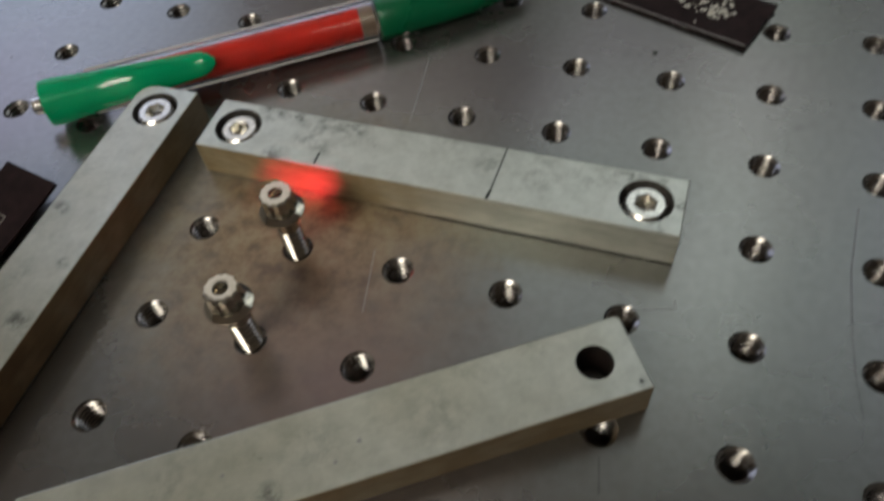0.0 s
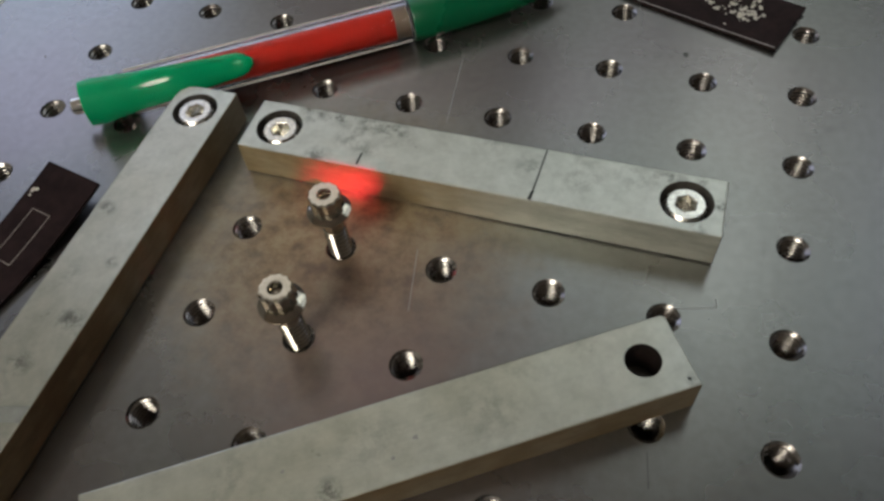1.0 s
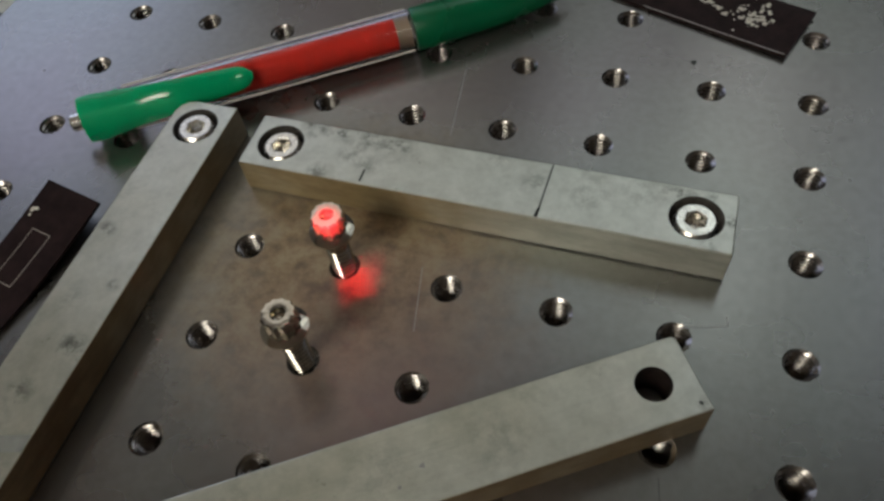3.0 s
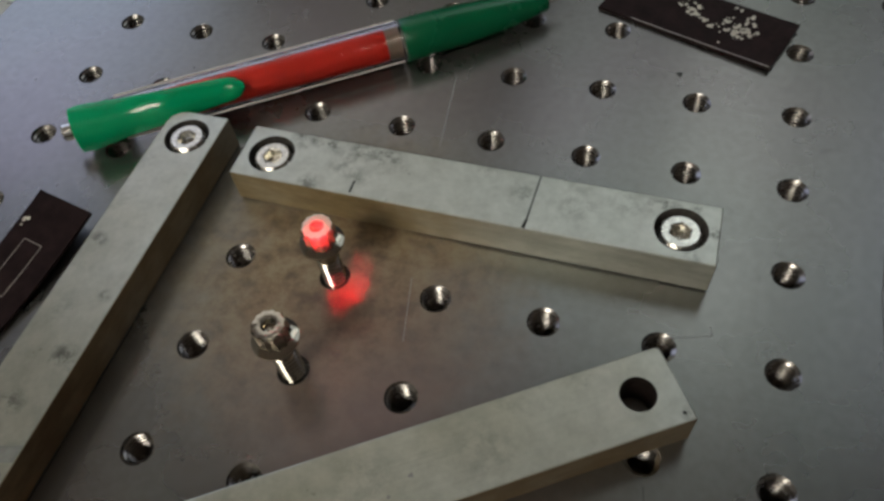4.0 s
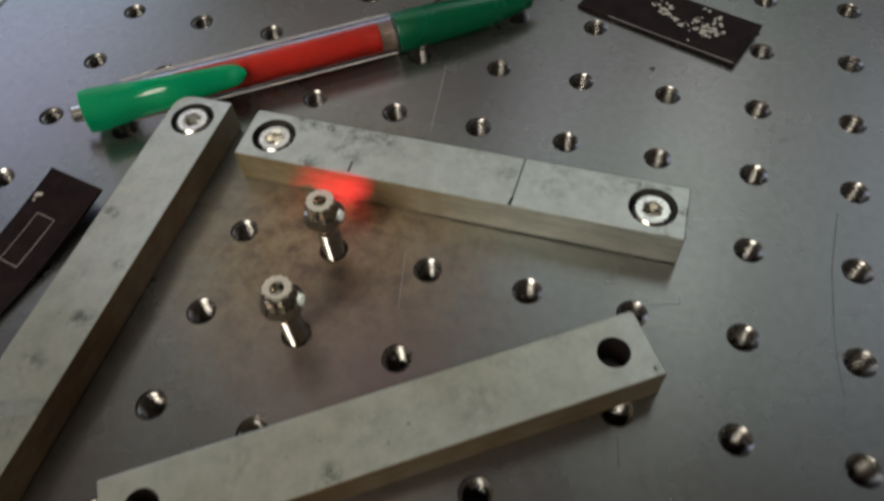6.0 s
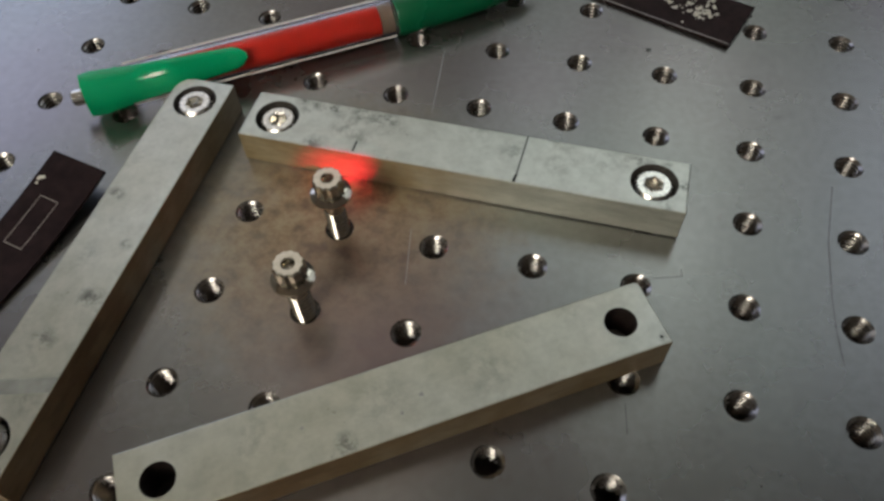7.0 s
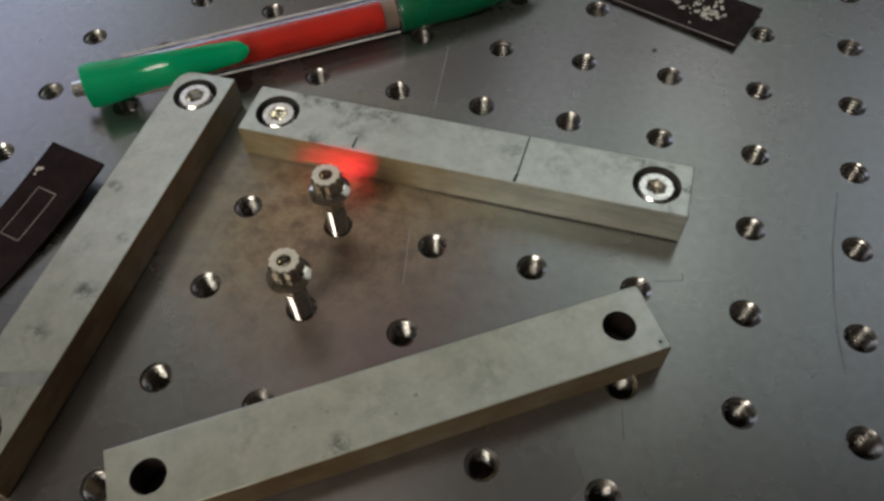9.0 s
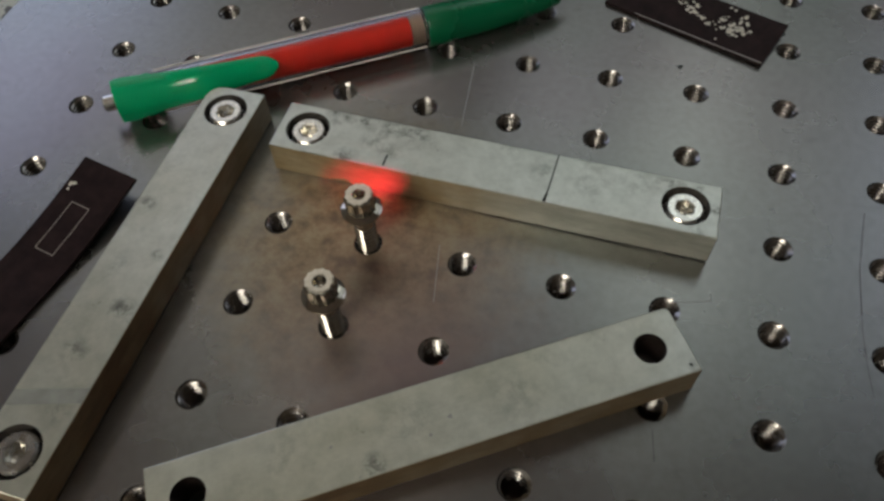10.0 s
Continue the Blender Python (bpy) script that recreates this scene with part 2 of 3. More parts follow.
def glow(name, color, strength):
    m, n, l, b = material(name)
    b.inputs["Base Color"].default_value = (0.8, 0.8, 0.8, 1)
    b.inputs["Emission Color"].default_value = (*color, 1)
    b.inputs["Emission Strength"].default_value = strength
    return m


LAMP = glow("bright_diffuser", (1.0, 0.94, 0.82), LAMP_GLOW)
PANEL = glow("ceiling_diffuser", (0.90, 0.99, 0.97), PANEL_GLOW)
# glow of the added fill panels, toned for what the metal reflects
WARM = glow("warm_fill_panel", (0.98, 0.93, 0.80), PANEL_GLOW * 0.46)
DIM = glow("dim_fill_panel", (0.88, 0.98, 1.0), PANEL_GLOW * 0.58)
COOL = glow("cool_fill_panel", (0.78, 0.84, 1.0), PANEL_GLOW * 0.8)
WINDOW = glow("evening_window", (0.60, 0.69, 1.0), WINDOW_GLOW)


# ---- mesh helpers ----
def part(name, bm, mat, parent=None, label="", smooth=30.0):
    me = bpy.data.meshes.new(name)
    for f in bm.faces:
        f.smooth = smooth > 0
    if smooth > 0:
        for e in bm.edges:
            e.smooth = len(e.link_faces) == 2 and e.calc_face_angle(0) < radians(smooth)
    bm.to_mesh(me)
    bm.free()
    me.materials.append(mat)
    ob = new(name, me)
    ob.parent = parent
    if label:
        ob["label"] = label
    return ob


def thing(name, label, category, m=None, group="", kind=""):
    ob = tagged(new(name), label, category, group, kind)
    if m is not None:
        ob.matrix_basis = m
    return ob


def box(x0, x1, y0, y1, z0, z1, bevel=0.0, bm=None):
    bm = bm or bmesh.new()
    m = Matrix.Translation(((x0 + x1) / 2, (y0 + y1) / 2, (z0 + z1) / 2)) @ Matrix.Diagonal((x1 - x0, y1 - y0, z1 - z0, 1))
    made = bmesh.ops.create_cube(bm, size=1, matrix=m)
    if bevel:
        edges = list({e for v in made["verts"] for e in v.link_edges})
        bmesh.ops.bevel(bm, geom=edges, offset=bevel, segments=2, profile=0.5, affect="EDGES")
    return bm


def lathe(profile, segs=32, shape=None, bm=None, axis="z"):
    """Turn a list of (radius, height) about an axis; shape(angle, k) scales the radius. Radius 0 closes an end."""
    bm = bm or bmesh.new()
    rings = []
    for k, (r, h) in enumerate(profile):
        ring = []
        if r <= 0:
            ring = [bm.verts.new((0, 0, h) if axis == "z" else (h, 0, 0))]
        else:
            for s in range(segs):
                a = 2 * math.pi * s / segs
                q = r * (shape(a, k) if shape else 1)
                c, d = q * math.cos(a), q * math.sin(a)
                ring.append(bm.verts.new((c, d, h) if axis == "z" else (h, c, d)))
        rings.append(ring)
    for a, b in zip(rings, rings[1:]):
        for s in range(segs):
            t = (s + 1) % segs
            if len(a) == 1 and len(b) == 1:
                continue
            if len(a) == 1:
                bm.faces.new((a[0], b[t], b[s]))
            elif len(b) == 1:
                bm.faces.new((a[s], a[t], b[0]))
            else:
                bm.faces.new((a[s], a[t], b[t], b[s]))
    bmesh.ops.recalc_face_normals(bm, faces=bm.faces)
    return bm


def helix_thread(r_out, r_in, pitch, z0, z1, segs=24, bm=None):
    """A screw thread: the ridges climb one pitch a turn."""
    bm = bm or bmesh.new()
    steps = int((z1 - z0) / pitch * 8)
    rings = []
    for k in range(steps + 1):
        ring = []
        for s in range(segs):
            a = 2 * math.pi * s / segs
            r = (r_in + r_out) / 2 + (r_out - r_in) / 2 * math.cos(2 * math.pi * (k / 8 + s / segs))
            ring.append(bm.verts.new((r * math.cos(a), r * math.sin(a), z0 + k * (z1 - z0) / steps)))
        rings.append(ring)
    for a, b in zip(rings, rings[1:]):
        for s in range(segs):
            t = (s + 1) % segs
            bm.faces.new((a[s], a[t], b[t], b[s]))
    return bm, rings[0], rings[-1]


def carved(ob, cutters):
    """Cut the cutters out of ob's mesh and throw them away."""
    for c in cutters:
        mod = ob.modifiers.new("cut", "BOOLEAN")
        mod.object, mod.operation, mod.solver = c, "DIFFERENCE", "EXACT"
    bpy.context.view_layer.update()
    deps = bpy.context.evaluated_depsgraph_get()
    me = bpy.data.meshes.new_from_object(ob.evaluated_get(deps))
    ob.modifiers.clear()
    me.name = ob.name
    ob.data = me
    for c in cutters:
        bpy.data.objects.remove(c)
    return ob


# ---- the room that closes the place ----
def room():
    def slab(name, x0, x1, y0, y1, z0, z1, mat, label, cat):
        tagged(part(name, box(x0, x1, y0, y1, z0, z1), mat, None, "", 0), label, cat, "", "structure")
    slab("floor", -1.7, 2.6, -2.6, 2.6, -1.0, -0.9, FLOOR, "plain grey floor of the workshop room", "floor")
    slab("ceiling", -1.7, 2.6, -2.6, 2.6, 1.7, 1.8, CREAM, "plain cream painted room ceiling", "ceiling")
    slab("wall_north", -1.7, 2.6, 2.5, 2.6, -0.9, 1.7, DARK_WALL, "plain dark grey painted room wall", "wall")
    slab("wall_south", -1.7, 2.6, -2.6, -2.5, -0.9, 1.7, WALL, "plain grey painted room wall", "wall")
    slab("wall_east", 2.5, 2.6, -2.5, 2.5, -0.9, 1.7, WALL, "plain grey painted room wall", "wall")
    slab("wall_west", -1.7, -1.6, -2.5, 2.5, -0.9, 1.7, WALL, "plain grey painted room wall", "wall")
    win = tagged(new("window_1"), "window with cool bluish evening daylight", "window", "", "structure")
    win.matrix_basis = pose(-1.59, 1.35, 1.05)
    part("pane", box(0, 0.01, -0.65, 0.65, -0.45, 0.45), WINDOW, win, "", 0)
    for y0, y1, z0, z1 in ((-0.7, 0.7, 0.45, 0.5), (-0.7, 0.7, -0.5, -0.45), (-0.7, -0.65, -0.45, 0.45), (0.65, 0.7, -0.45, 0.45)):
        part("window_frame", box(0, 0.03, y0, y1, z0, z1), FRAME, win, "", 0)


def unseen_ceiling_light(x, y, turn, length, width, glowing):
    lamp = thing("unseen_ceiling_light", "unseen flat white ceiling panel, put in to light the breadboard", "ceiling light", pose(x, y, 1.699, 0, 0, turn), "ceiling lights")
    a, b = length / 2, width / 2
    part("diffuser", box(-a, a, -b, b, -0.02, -0.01), glowing, lamp, "", 0)
    for x0, x1, y0, y1 in ((-a - .02, a + .02, b, b + .02), (-a - .02, a + .02, -b - .02, -b), (-a - .02, -a, -b, b), (a, a + .02, -b, b)):
        part("frame", box(x0, x1, y0, y1, -0.03, 0), FRAME, lamp, "", 0)


# ---- the breadboard ----
PITCH = 0.025
COLS, ROWS_ = (-3, 12), (-9, 8)
FIRST_COL, EDGE_X = COLS[0], -0.1225          # the sheet goes on beyond the first column of holes
NEAR_I, NEAR_J = (-3, 7), (-6, 5)


def hole_mesh(segs=24, depth=0.0250):
    bm, low, top = helix_thread(0.0035, 0.0027, 0.00118, -0.0130, -0.0006, segs)
    rim = [bm.verts.new((0.0037 * math.cos(2 * math.pi * s / segs), 0.0037 * math.sin(2 * math.pi * s / segs), 0)) for s in range(segs)]
    pit = [bm.verts.new((0.0026 * math.cos(2 * math.pi * s / segs), 0.0026 * math.sin(2 * math.pi * s / segs), -depth)) for s in range(segs)]
    for s in range(segs):
        t = (s + 1) % segs
        bm.faces.new((top[s], top[t], rim[t], rim[s]))
        bm.faces.new((pit[s], pit[t], low[t], low[s]))
    bm.faces.new(pit)
    bmesh.ops.recalc_face_normals(bm, faces=bm.faces)
    bmesh.ops.reverse_faces(bm, faces=bm.faces)
    return bm


def breadboard():
    board = tagged(new("breadboard"), "satin stainless optical breadboard with a grid of threaded holes", "breadboard", "", "structure")
    segs, h = 24, PITCH / 2
    verts, faces, seen = [], [], {}

    def vert(x, y):
        key = (round(x * 1e6), round(y * 1e6))
        if key not in seen:
            seen[key] = len(verts)
            verts.append((x, y, 0))
        return seen[key]

    for j in range(ROWS_[0], ROWS_[1] + 1):
        faces.append([vert(x, j * PITCH + dy) for x, dy in ((EDGE_X, -h), (FIRST_COL * PITCH - h, -h), (FIRST_COL * PITCH - h, h), (EDGE_X, h))])
    for i in range(FIRST_COL, COLS[1] + 1):
        for j in range(ROWS_[0], ROWS_[1] + 1):
            cx, cy, ring = i * PITCH, j * PITCH, []
            for s in range(segs):
                a = 2 * math.pi * s / segs
                c, d = math.cos(a), math.sin(a)
                q = h / max(abs(c), abs(d))
                ring.append((vert(cx + 0.0037 * c, cy + 0.0037 * d), vert(cx + q * c, cy + q * d)))
            for s in range(segs):
                t = (s + 1) % segs
                faces.append((ring[s][0], ring[s][1], ring[t][1], ring[t][0]))
    me = bpy.data.meshes.new("top_sheet")
    me.from_pydata(verts, [], faces)
    me.materials.append(PLATE)
    sheet = new("top_sheet", me)
    sheet.parent = board
    x0, x1 = EDGE_X, COLS[1] * PITCH + h
    y0, y1 = ROWS_[0] * PITCH - h, ROWS_[1] * PITCH + h
    part("core", box(x0, x1, y0, y1, -0.06, -0.0255), PLATE, board, "", 0)
    for a in ((x0, x1, y0, y0 + .002), (x0, x1, y1 - .002, y1), (x0, x0 + .002, y0 + .002, y1 - .002), (x1 - .002, x1, y0 + .002, y1 - .002)):
        part("side_skirt", box(*a, -0.0255, -0.0005), PLATE, board, "", 0)
    first, far = None, bmesh.new()
    for i in range(FIRST_COL, COLS[1] + 1):
        for j in range(ROWS_[0], ROWS_[1] + 1):
            at = Matrix.Translation((i * PITCH, j * PITCH, 0))
            if NEAR_I[0] <= i <= NEAR_I[1] and NEAR_J[0] <= j <= NEAR_J[1]:
                if first is None:
                    first = part("threaded_hole", hole_mesh(), THREAD, board, "", 75)
                    first.matrix_basis = at
                else:
                    ob = new("threaded_hole", first.data)
                    ob.parent = board
                    ob.matrix_basis = at @ pose(0, 0, 0, 0, 0, random.choice((0, 15, 30, 345, 330)))
            else:
                bmesh.ops.create_cone(far, cap_ends=True, segments=8, radius1=0.0036, radius2=0.0036, depth=0.012, matrix=at @ Matrix.Translation((0, 0, -0.0065)))
    rest = part("far_holes", far, THREAD, board, "", 0)
    rest["kind"] = "stuff"
    stand = tagged(new("bench"), "pale speckled bench top on dark legs carrying the breadboard", "bench")
    part("bench_top", box(x0 - .3, x1 + .1, y0 - .1, y1 + .1, -0.09, -0.0605), SPECKLED, stand, "", 0)
    for sx in (x0, x1 - .05):
        for sy in (y0, y1 - .05):
            part("leg", box(sx, sx + .05, sy, sy + .05, -0.9, -0.0905), ANODISED, stand, "", 0)


# ---- steel bars ----


def cylinder(r, z0, z1, x, segs=40):
    ob = part("cutter", lathe([(0, z0), (r, z0), (r, z1), (0, z1)], segs), BAR)
    ob.location.x = x
    return ob


def steel_bar(label, m, counterbored, corner=(), side=None, top=None):
    bar = thing("steel_bar", label, "steel bar", m, "three steel bars")
    bm = box(-BAR_L / 2, BAR_L / 2, -BAR_W / 2, BAR_W / 2, 0, BAR_H)
    for sx, sy, size in corner:
        up = [e for e in bm.edges if abs(e.verts[0].co.z - e.verts[1].co.z) > 0.005
              and all(v.co.x * sx > 0.057 and v.co.y * sy > 0.008 for v in e.verts)]
        bmesh.ops.bevel(bm, geom=up, offset=size, segments=3, profile=0.5, affect="EDGES")
    bmesh.ops.bevel(bm, geom=[e for e in bm.edges if e.calc_face_angle(0) > radians(50)], offset=0.00035, segments=2, profile=0.5, affect="EDGES")
    body = part("bar_body", bm, BAR, None)
    cuts = []
    for x in (-0.05, 0.0498):
        if counterbored:
            cuts += [cylinder(0.0059, 0.0042, 0.02, x), cylinder(0.0031, -0.01, 0.01, x)]
        else:
            cuts += [cylinder(0.0036, -0.01, 0.02, x)]
    carved(body, cuts)
    body.data.materials[0] = top or BAR
    body.data.materials.append(RECESS_SHADE if counterbored else BORE_SHADE)
    body.data.materials.append(side or SIDE)
    # hole walls and counterbore floors take the colour with the shade in it
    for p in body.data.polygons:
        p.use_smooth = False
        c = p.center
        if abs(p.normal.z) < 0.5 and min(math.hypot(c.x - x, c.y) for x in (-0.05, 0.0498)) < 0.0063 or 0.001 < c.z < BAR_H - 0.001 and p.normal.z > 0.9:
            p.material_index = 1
        elif abs(p.normal.z) < 0.4:
            p.material_index = 2
    body.parent = bar
    return bar


def socket_screw(m):
    """Socket-head cap screw in its counterbore; the origin is the underside of the head."""
    s = thing("socket_screw", "bright stainless socket-head screw sunk in a steel bar", "screw", m, "bar screws")
    r, h, hexr, deep = 0.0047, 0.0050, 0.0024, 0.0028
    bm = bmesh.new()
    segs = 36
    prof = [(0.0028, 0), (r - 0.0002, 0), (r, 0.0003), (r, h - 0.0006), (r - 0.0006, h)]
    rings = []
    for q, z in prof:
        rings.append([bm.verts.new((q * math.cos(2 * math.pi * k / segs), q * math.sin(2 * math.pi * k / segs), z)) for k in range(segs)])
    def hexring(rad, z):
        out = []
        for k in range(segs):
            a = 2 * math.pi * k / segs
            b = (a % (math.pi / 3)) - math.pi / 6
            q = rad * math.cos(math.pi / 6) / math.cos(b)
            out.append(bm.verts.new((q * math.cos(a), q * math.sin(a), z)))
        return out
    rings += [hexring(hexr + 0.0003, h), hexring(hexr, h - 0.0003), hexring(hexr, h - deep)]
    for a, b in zip(rings, rings[1:]):
        for k in range(segs):
            t = (k + 1) % segs
            bm.faces.new((a[k], a[t], b[t], b[k]))
    mid = bm.verts.new((0, 0, h - deep - 0.0005))
    for k in range(segs):
        bm.faces.new((rings[-1][k], rings[-1][(k + 1) % segs], mid))
    bmesh.ops.recalc_face_normals(bm, faces=bm.faces)
    part("screw_head", bm, SCREW, s, "", 35)
    shank, low, top = helix_thread(0.0027, 0.0024, 0.001, -0.014, 0.0)
    bm2 = shank
    bm2.faces.new(low)
    bm2.faces.new(top)
    bmesh.ops.recalc_face_normals(bm2, faces=bm2.faces)
    part("threaded_shank", bm2, SCREW, s)
    return s


# ---- flange bolts ----
def flange_bolt(m, label):
    """Twelve-point flange bolt standing in a hole; the origin is the table surface."""
    b = thing("flange_bolt", label, "bolt", m, "two flange bolts")
    zf, zh, top = 0.0150, 0.0162, 0.0211
    part("flange", lathe([(0.0026, zf), (0.0047, zf), (0.0050, zf + 0.0002), (0.0050, zf + 0.0006), (0.0033, zf + 0.0014), (0.0026, zf + 0.0015)], 48), BOLT, b)
    def star(a):
        """Outline of two hexagons turned by 30 degrees."""
        return max(math.cos(math.pi / 6) / math.cos((a + o) % (math.pi / 3) - math.pi / 6) for o in (0, math.pi / 6))
    def points(a, k):
        return 1 + (star(a) - 1) * (0.95 if k < 3 else 0.72) if k in (1, 2, 3) else 1.0
    part("twelve_point_head", lathe([(0.0026, zh), (0.0037, zh), (0.0037, top - 0.0005), (0.0034, top), (0.0026, top + 0.00005),
                                     (0.0016, top), (0.0014, top - 0.0003), (0.0013, top - 0.0022), (0, top - 0.0026)], 96, points), BOLT, b, "", 20)
    part("plain_shank", lathe([(0.0023, 0.0095), (0.0023, zf + 0.0002)], 32), BOLT, b)
    bm, low, up = helix_thread(0.00275, 0.0019, 0.0014, -0.0110, 0.0095, 32)
    bm.faces.new(low)
    bmesh.ops.recalc_face_normals(bm, faces=bm.faces)
    part("threaded_shank", bm, SHANK, b, "", 75)
    return b


# ---- pen ----
def pen():
    ang = radians(34.9)
    ux, uy, off = math.cos(ang), math.sin(ang), 0.0122
    p = thing("ballpoint_pen", "green and red plastic click ballpoint pen with clear barrel", "pen",
              Matrix.Translation((-uy * off, ux * off, 0.0061)) @ pose(0, 0, 0, 0, 0.4, 34.9))
    part("clicker", lathe([(0, -0.0672), (0.0018, -0.0672), (0.0023, -0.0667), (0.0023, -0.0615)], 32, None, None, "x"), CHROME, p, "chrome push button")
    part("cap", lathe([(0.0023, -0.0634), (0.0038, -0.0634), (0.0046, -0.0629), (0.0051, -0.0610), (0.0055, -0.0575), (0.0058, -0.0530), (0.0050, -0.0525)], 40, None, None, "x"), GREEN, p, "glossy green cap")
    part("barrel", lathe([(0.0053, -0.0528), (0.0057, -0.0525), (0.0058, -0.040), (0.0060, 0.0), (0.0060, 0.0286), (0.0054, 0.0290),
                          (0.0051, 0.0284), (0.0051, -0.040), (0.0050, -0.0523), (0.0053, -0.0528)], 40, None, None, "x"), CLEAR, p, "clear plastic barrel")
    part("ink_tube", lathe([(0, -0.0385), (0.0042, -0.0385), (0.0044, -0.038), (0.0044, 0.0235), (0.0042, 0.024), (0, 0.024)], 32, None, None, "x"), RED, p, "red inner tube")
    part("collar", lathe([(0.0020, 0.0242), (0.0043, 0.0242), (0.0044, 0.0282), (0.0020, 0.0282)], 32, None, None, "x"), TAN, p, "tan inner collar")
    part("grip", lathe([(0.0020, 0.0292), (0.0058, 0.0292), (0.0061, 0.0298), (0.0061, 0.038), (0.0058, 0.048), (0.0050, 0.058),
                        (0.0038, 0.067), (0.0027, 0.0730), (0.0023, 0.0735), (0, 0.0735)], 40, None, None, "x"), DEEP_GREEN, p, "glossy green grip")
    part("tip", lathe([(0.0010, 0.073), (0.0008, 0.0755), (0.0005, 0.0772), (0, 0.0775)], 20, None, None, "x"), CHROME, p, "metal writing tip")
    # bright edge highlights of the barrel, made as two thin pale rods
    for deg in (62, -152):
        bm = lathe([(0, -0.0515), (0.00040, -0.0510), (0.00040, 0.0280), (0, 0.0283)], 10, None, None, "x")
        bmesh.ops.translate(bm, verts=bm.verts, vec=(0, 0.0060 * math.cos(radians(deg)), 0.0060 * math.sin(radians(deg))))
        part("barrel_highlight", bm, BARREL_SHEEN, p, "pale strip in place of a highlight along the barrel")
    # clip: a rounded tongue that lies along the top of the pen
    bm = bmesh.new()
    n, rows = 26, []
    tilt = radians(53)
    for k in range(n + 1):
        f = k / n
        x = -0.0630 + 0.0462 * f
        half = 0.0030 + 0.0030 * (1 - f) + 0.0006 * max(0.0, 1 - f / 0.3)
        if f > 0.9:
            half *= math.sqrt(max(0.02, 1 - ((f - 0.9) / 0.105) ** 2))
        if f < 0.06:
            half *= 0.9 + 0.1 * f / 0.06
        zt = 0.0060 - 0.0004 * f + 0.0016 * math.exp(-((f - 0.56) / 0.14) ** 2) + 0.0009 * math.exp(-((f - 0.97) / 0.06) ** 2)
        ring = []
        for s in range(12):
            a = 2 * math.pi * s / 12
            y = half * math.cos(a)
            z = zt + 0.0011 * math.sin(a) - (0.45 if f < 0.35 else 0.28) * y * y / 0.0062
            ring.append(bm.verts.new((x, y * math.cos(tilt) - z * math.sin(tilt), y * math.sin(tilt) + z * math.cos(tilt))))
        rows.append(ring)
    for a, b in zip(rows, rows[1:]):
        for s in range(12):
            t = (s + 1) % 12
            bm.faces.new((a[s], a[t], b[t], b[s]))
    bm.faces.new(rows[0])
    bm.faces.new(rows[-1])
    bmesh.ops.recalc_face_normals(bm, faces=bm.faces)
    part("clip", bm, GREEN, p, "glossy green pocket clip", 50)


# ---- black strips ----
def strip(name, label, m, length, width, lift):
    """Thin stiff strip; x runs along it from the lifted end, y across it, lift(x, y) is the height of its underside."""
    st = thing(name, label, "strip", m, "black strips")
    bm = bmesh.new()
    nx, ny, th = 40, 8, 0.0009
    grid = [[[bm.verts.new((length * i / nx, width * j / ny, lift(length * i / nx, width * j / ny) + k * th)) for j in range(ny + 1)] for i in range(nx + 1)] for k in (0, 1)]
    for i in range(nx):
        for j in range(ny):
            for k in (0, 1):
                g = grid[k]
                bm.faces.new((g[i][j], g[i + 1][j], g[i + 1][j + 1], g[i][j + 1]))
    lo, hi = grid
    for i in range(nx):
        for j in (0, ny):
            bm.faces.new((lo[i][j], lo[i + 1][j], hi[i + 1][j], hi[i][j]))
    for j in range(ny):
        for i in (0, nx):
            bm.faces.new((lo[i][j], lo[i][j + 1], hi[i][j + 1], hi[i][j]))
    bmesh.ops.recalc_face_normals(bm, faces=bm.faces)
    part("strip_body", bm, BLACK, st)
    return st


def on_strip(name, st, mat, lift, loops, label=""):
    """Flat print on a strip: thin pads that follow its height. loops: lists of (x, y)."""
    bm = bmesh.new()
    for loop in loops:
        vs = [bm.verts.new((x, y, lift(x, y) + 0.0009 + 0.00006)) for x, y in loop]
        bm.faces.new(vs)
    bmesh.ops.recalc_face_normals(bm, faces=bm.faces)
    for f in bm.faces:
        if f.normal.z < 0:
            f.normal_flip()
    return part(name, bm, mat, st, label, 0)


def line(x0, y0, x1, y1, w, pieces=8):
    out = []
    d = math.hypot(x1 - x0, y1 - y0)
    nx, ny = -(y1 - y0) / d * w / 2, (x1 - x0) / d * w / 2
    for k in range(pieces):
        a, b = k / pieces, (k + 1) / pieces
        ax, ay, bx, by = x0 + (x1 - x0) * a, y0 + (y1 - y0) * a, x0 + (x1 - x0) * b, y0 + (y1 - y0) * b
        out.append([(ax - nx, ay - ny), (bx - nx, by - ny), (bx + nx, by + ny), (ax + nx, ay + ny)])
    return out


def blob(x, y, r, rng):
    return [(x + r * rng.uniform(0.5, 1.2) * math.cos(a), y + r * rng.uniform(0.5, 1.2) * math.sin(a)) for a in [2 * math.pi * k / 7 for k in range(7)]]


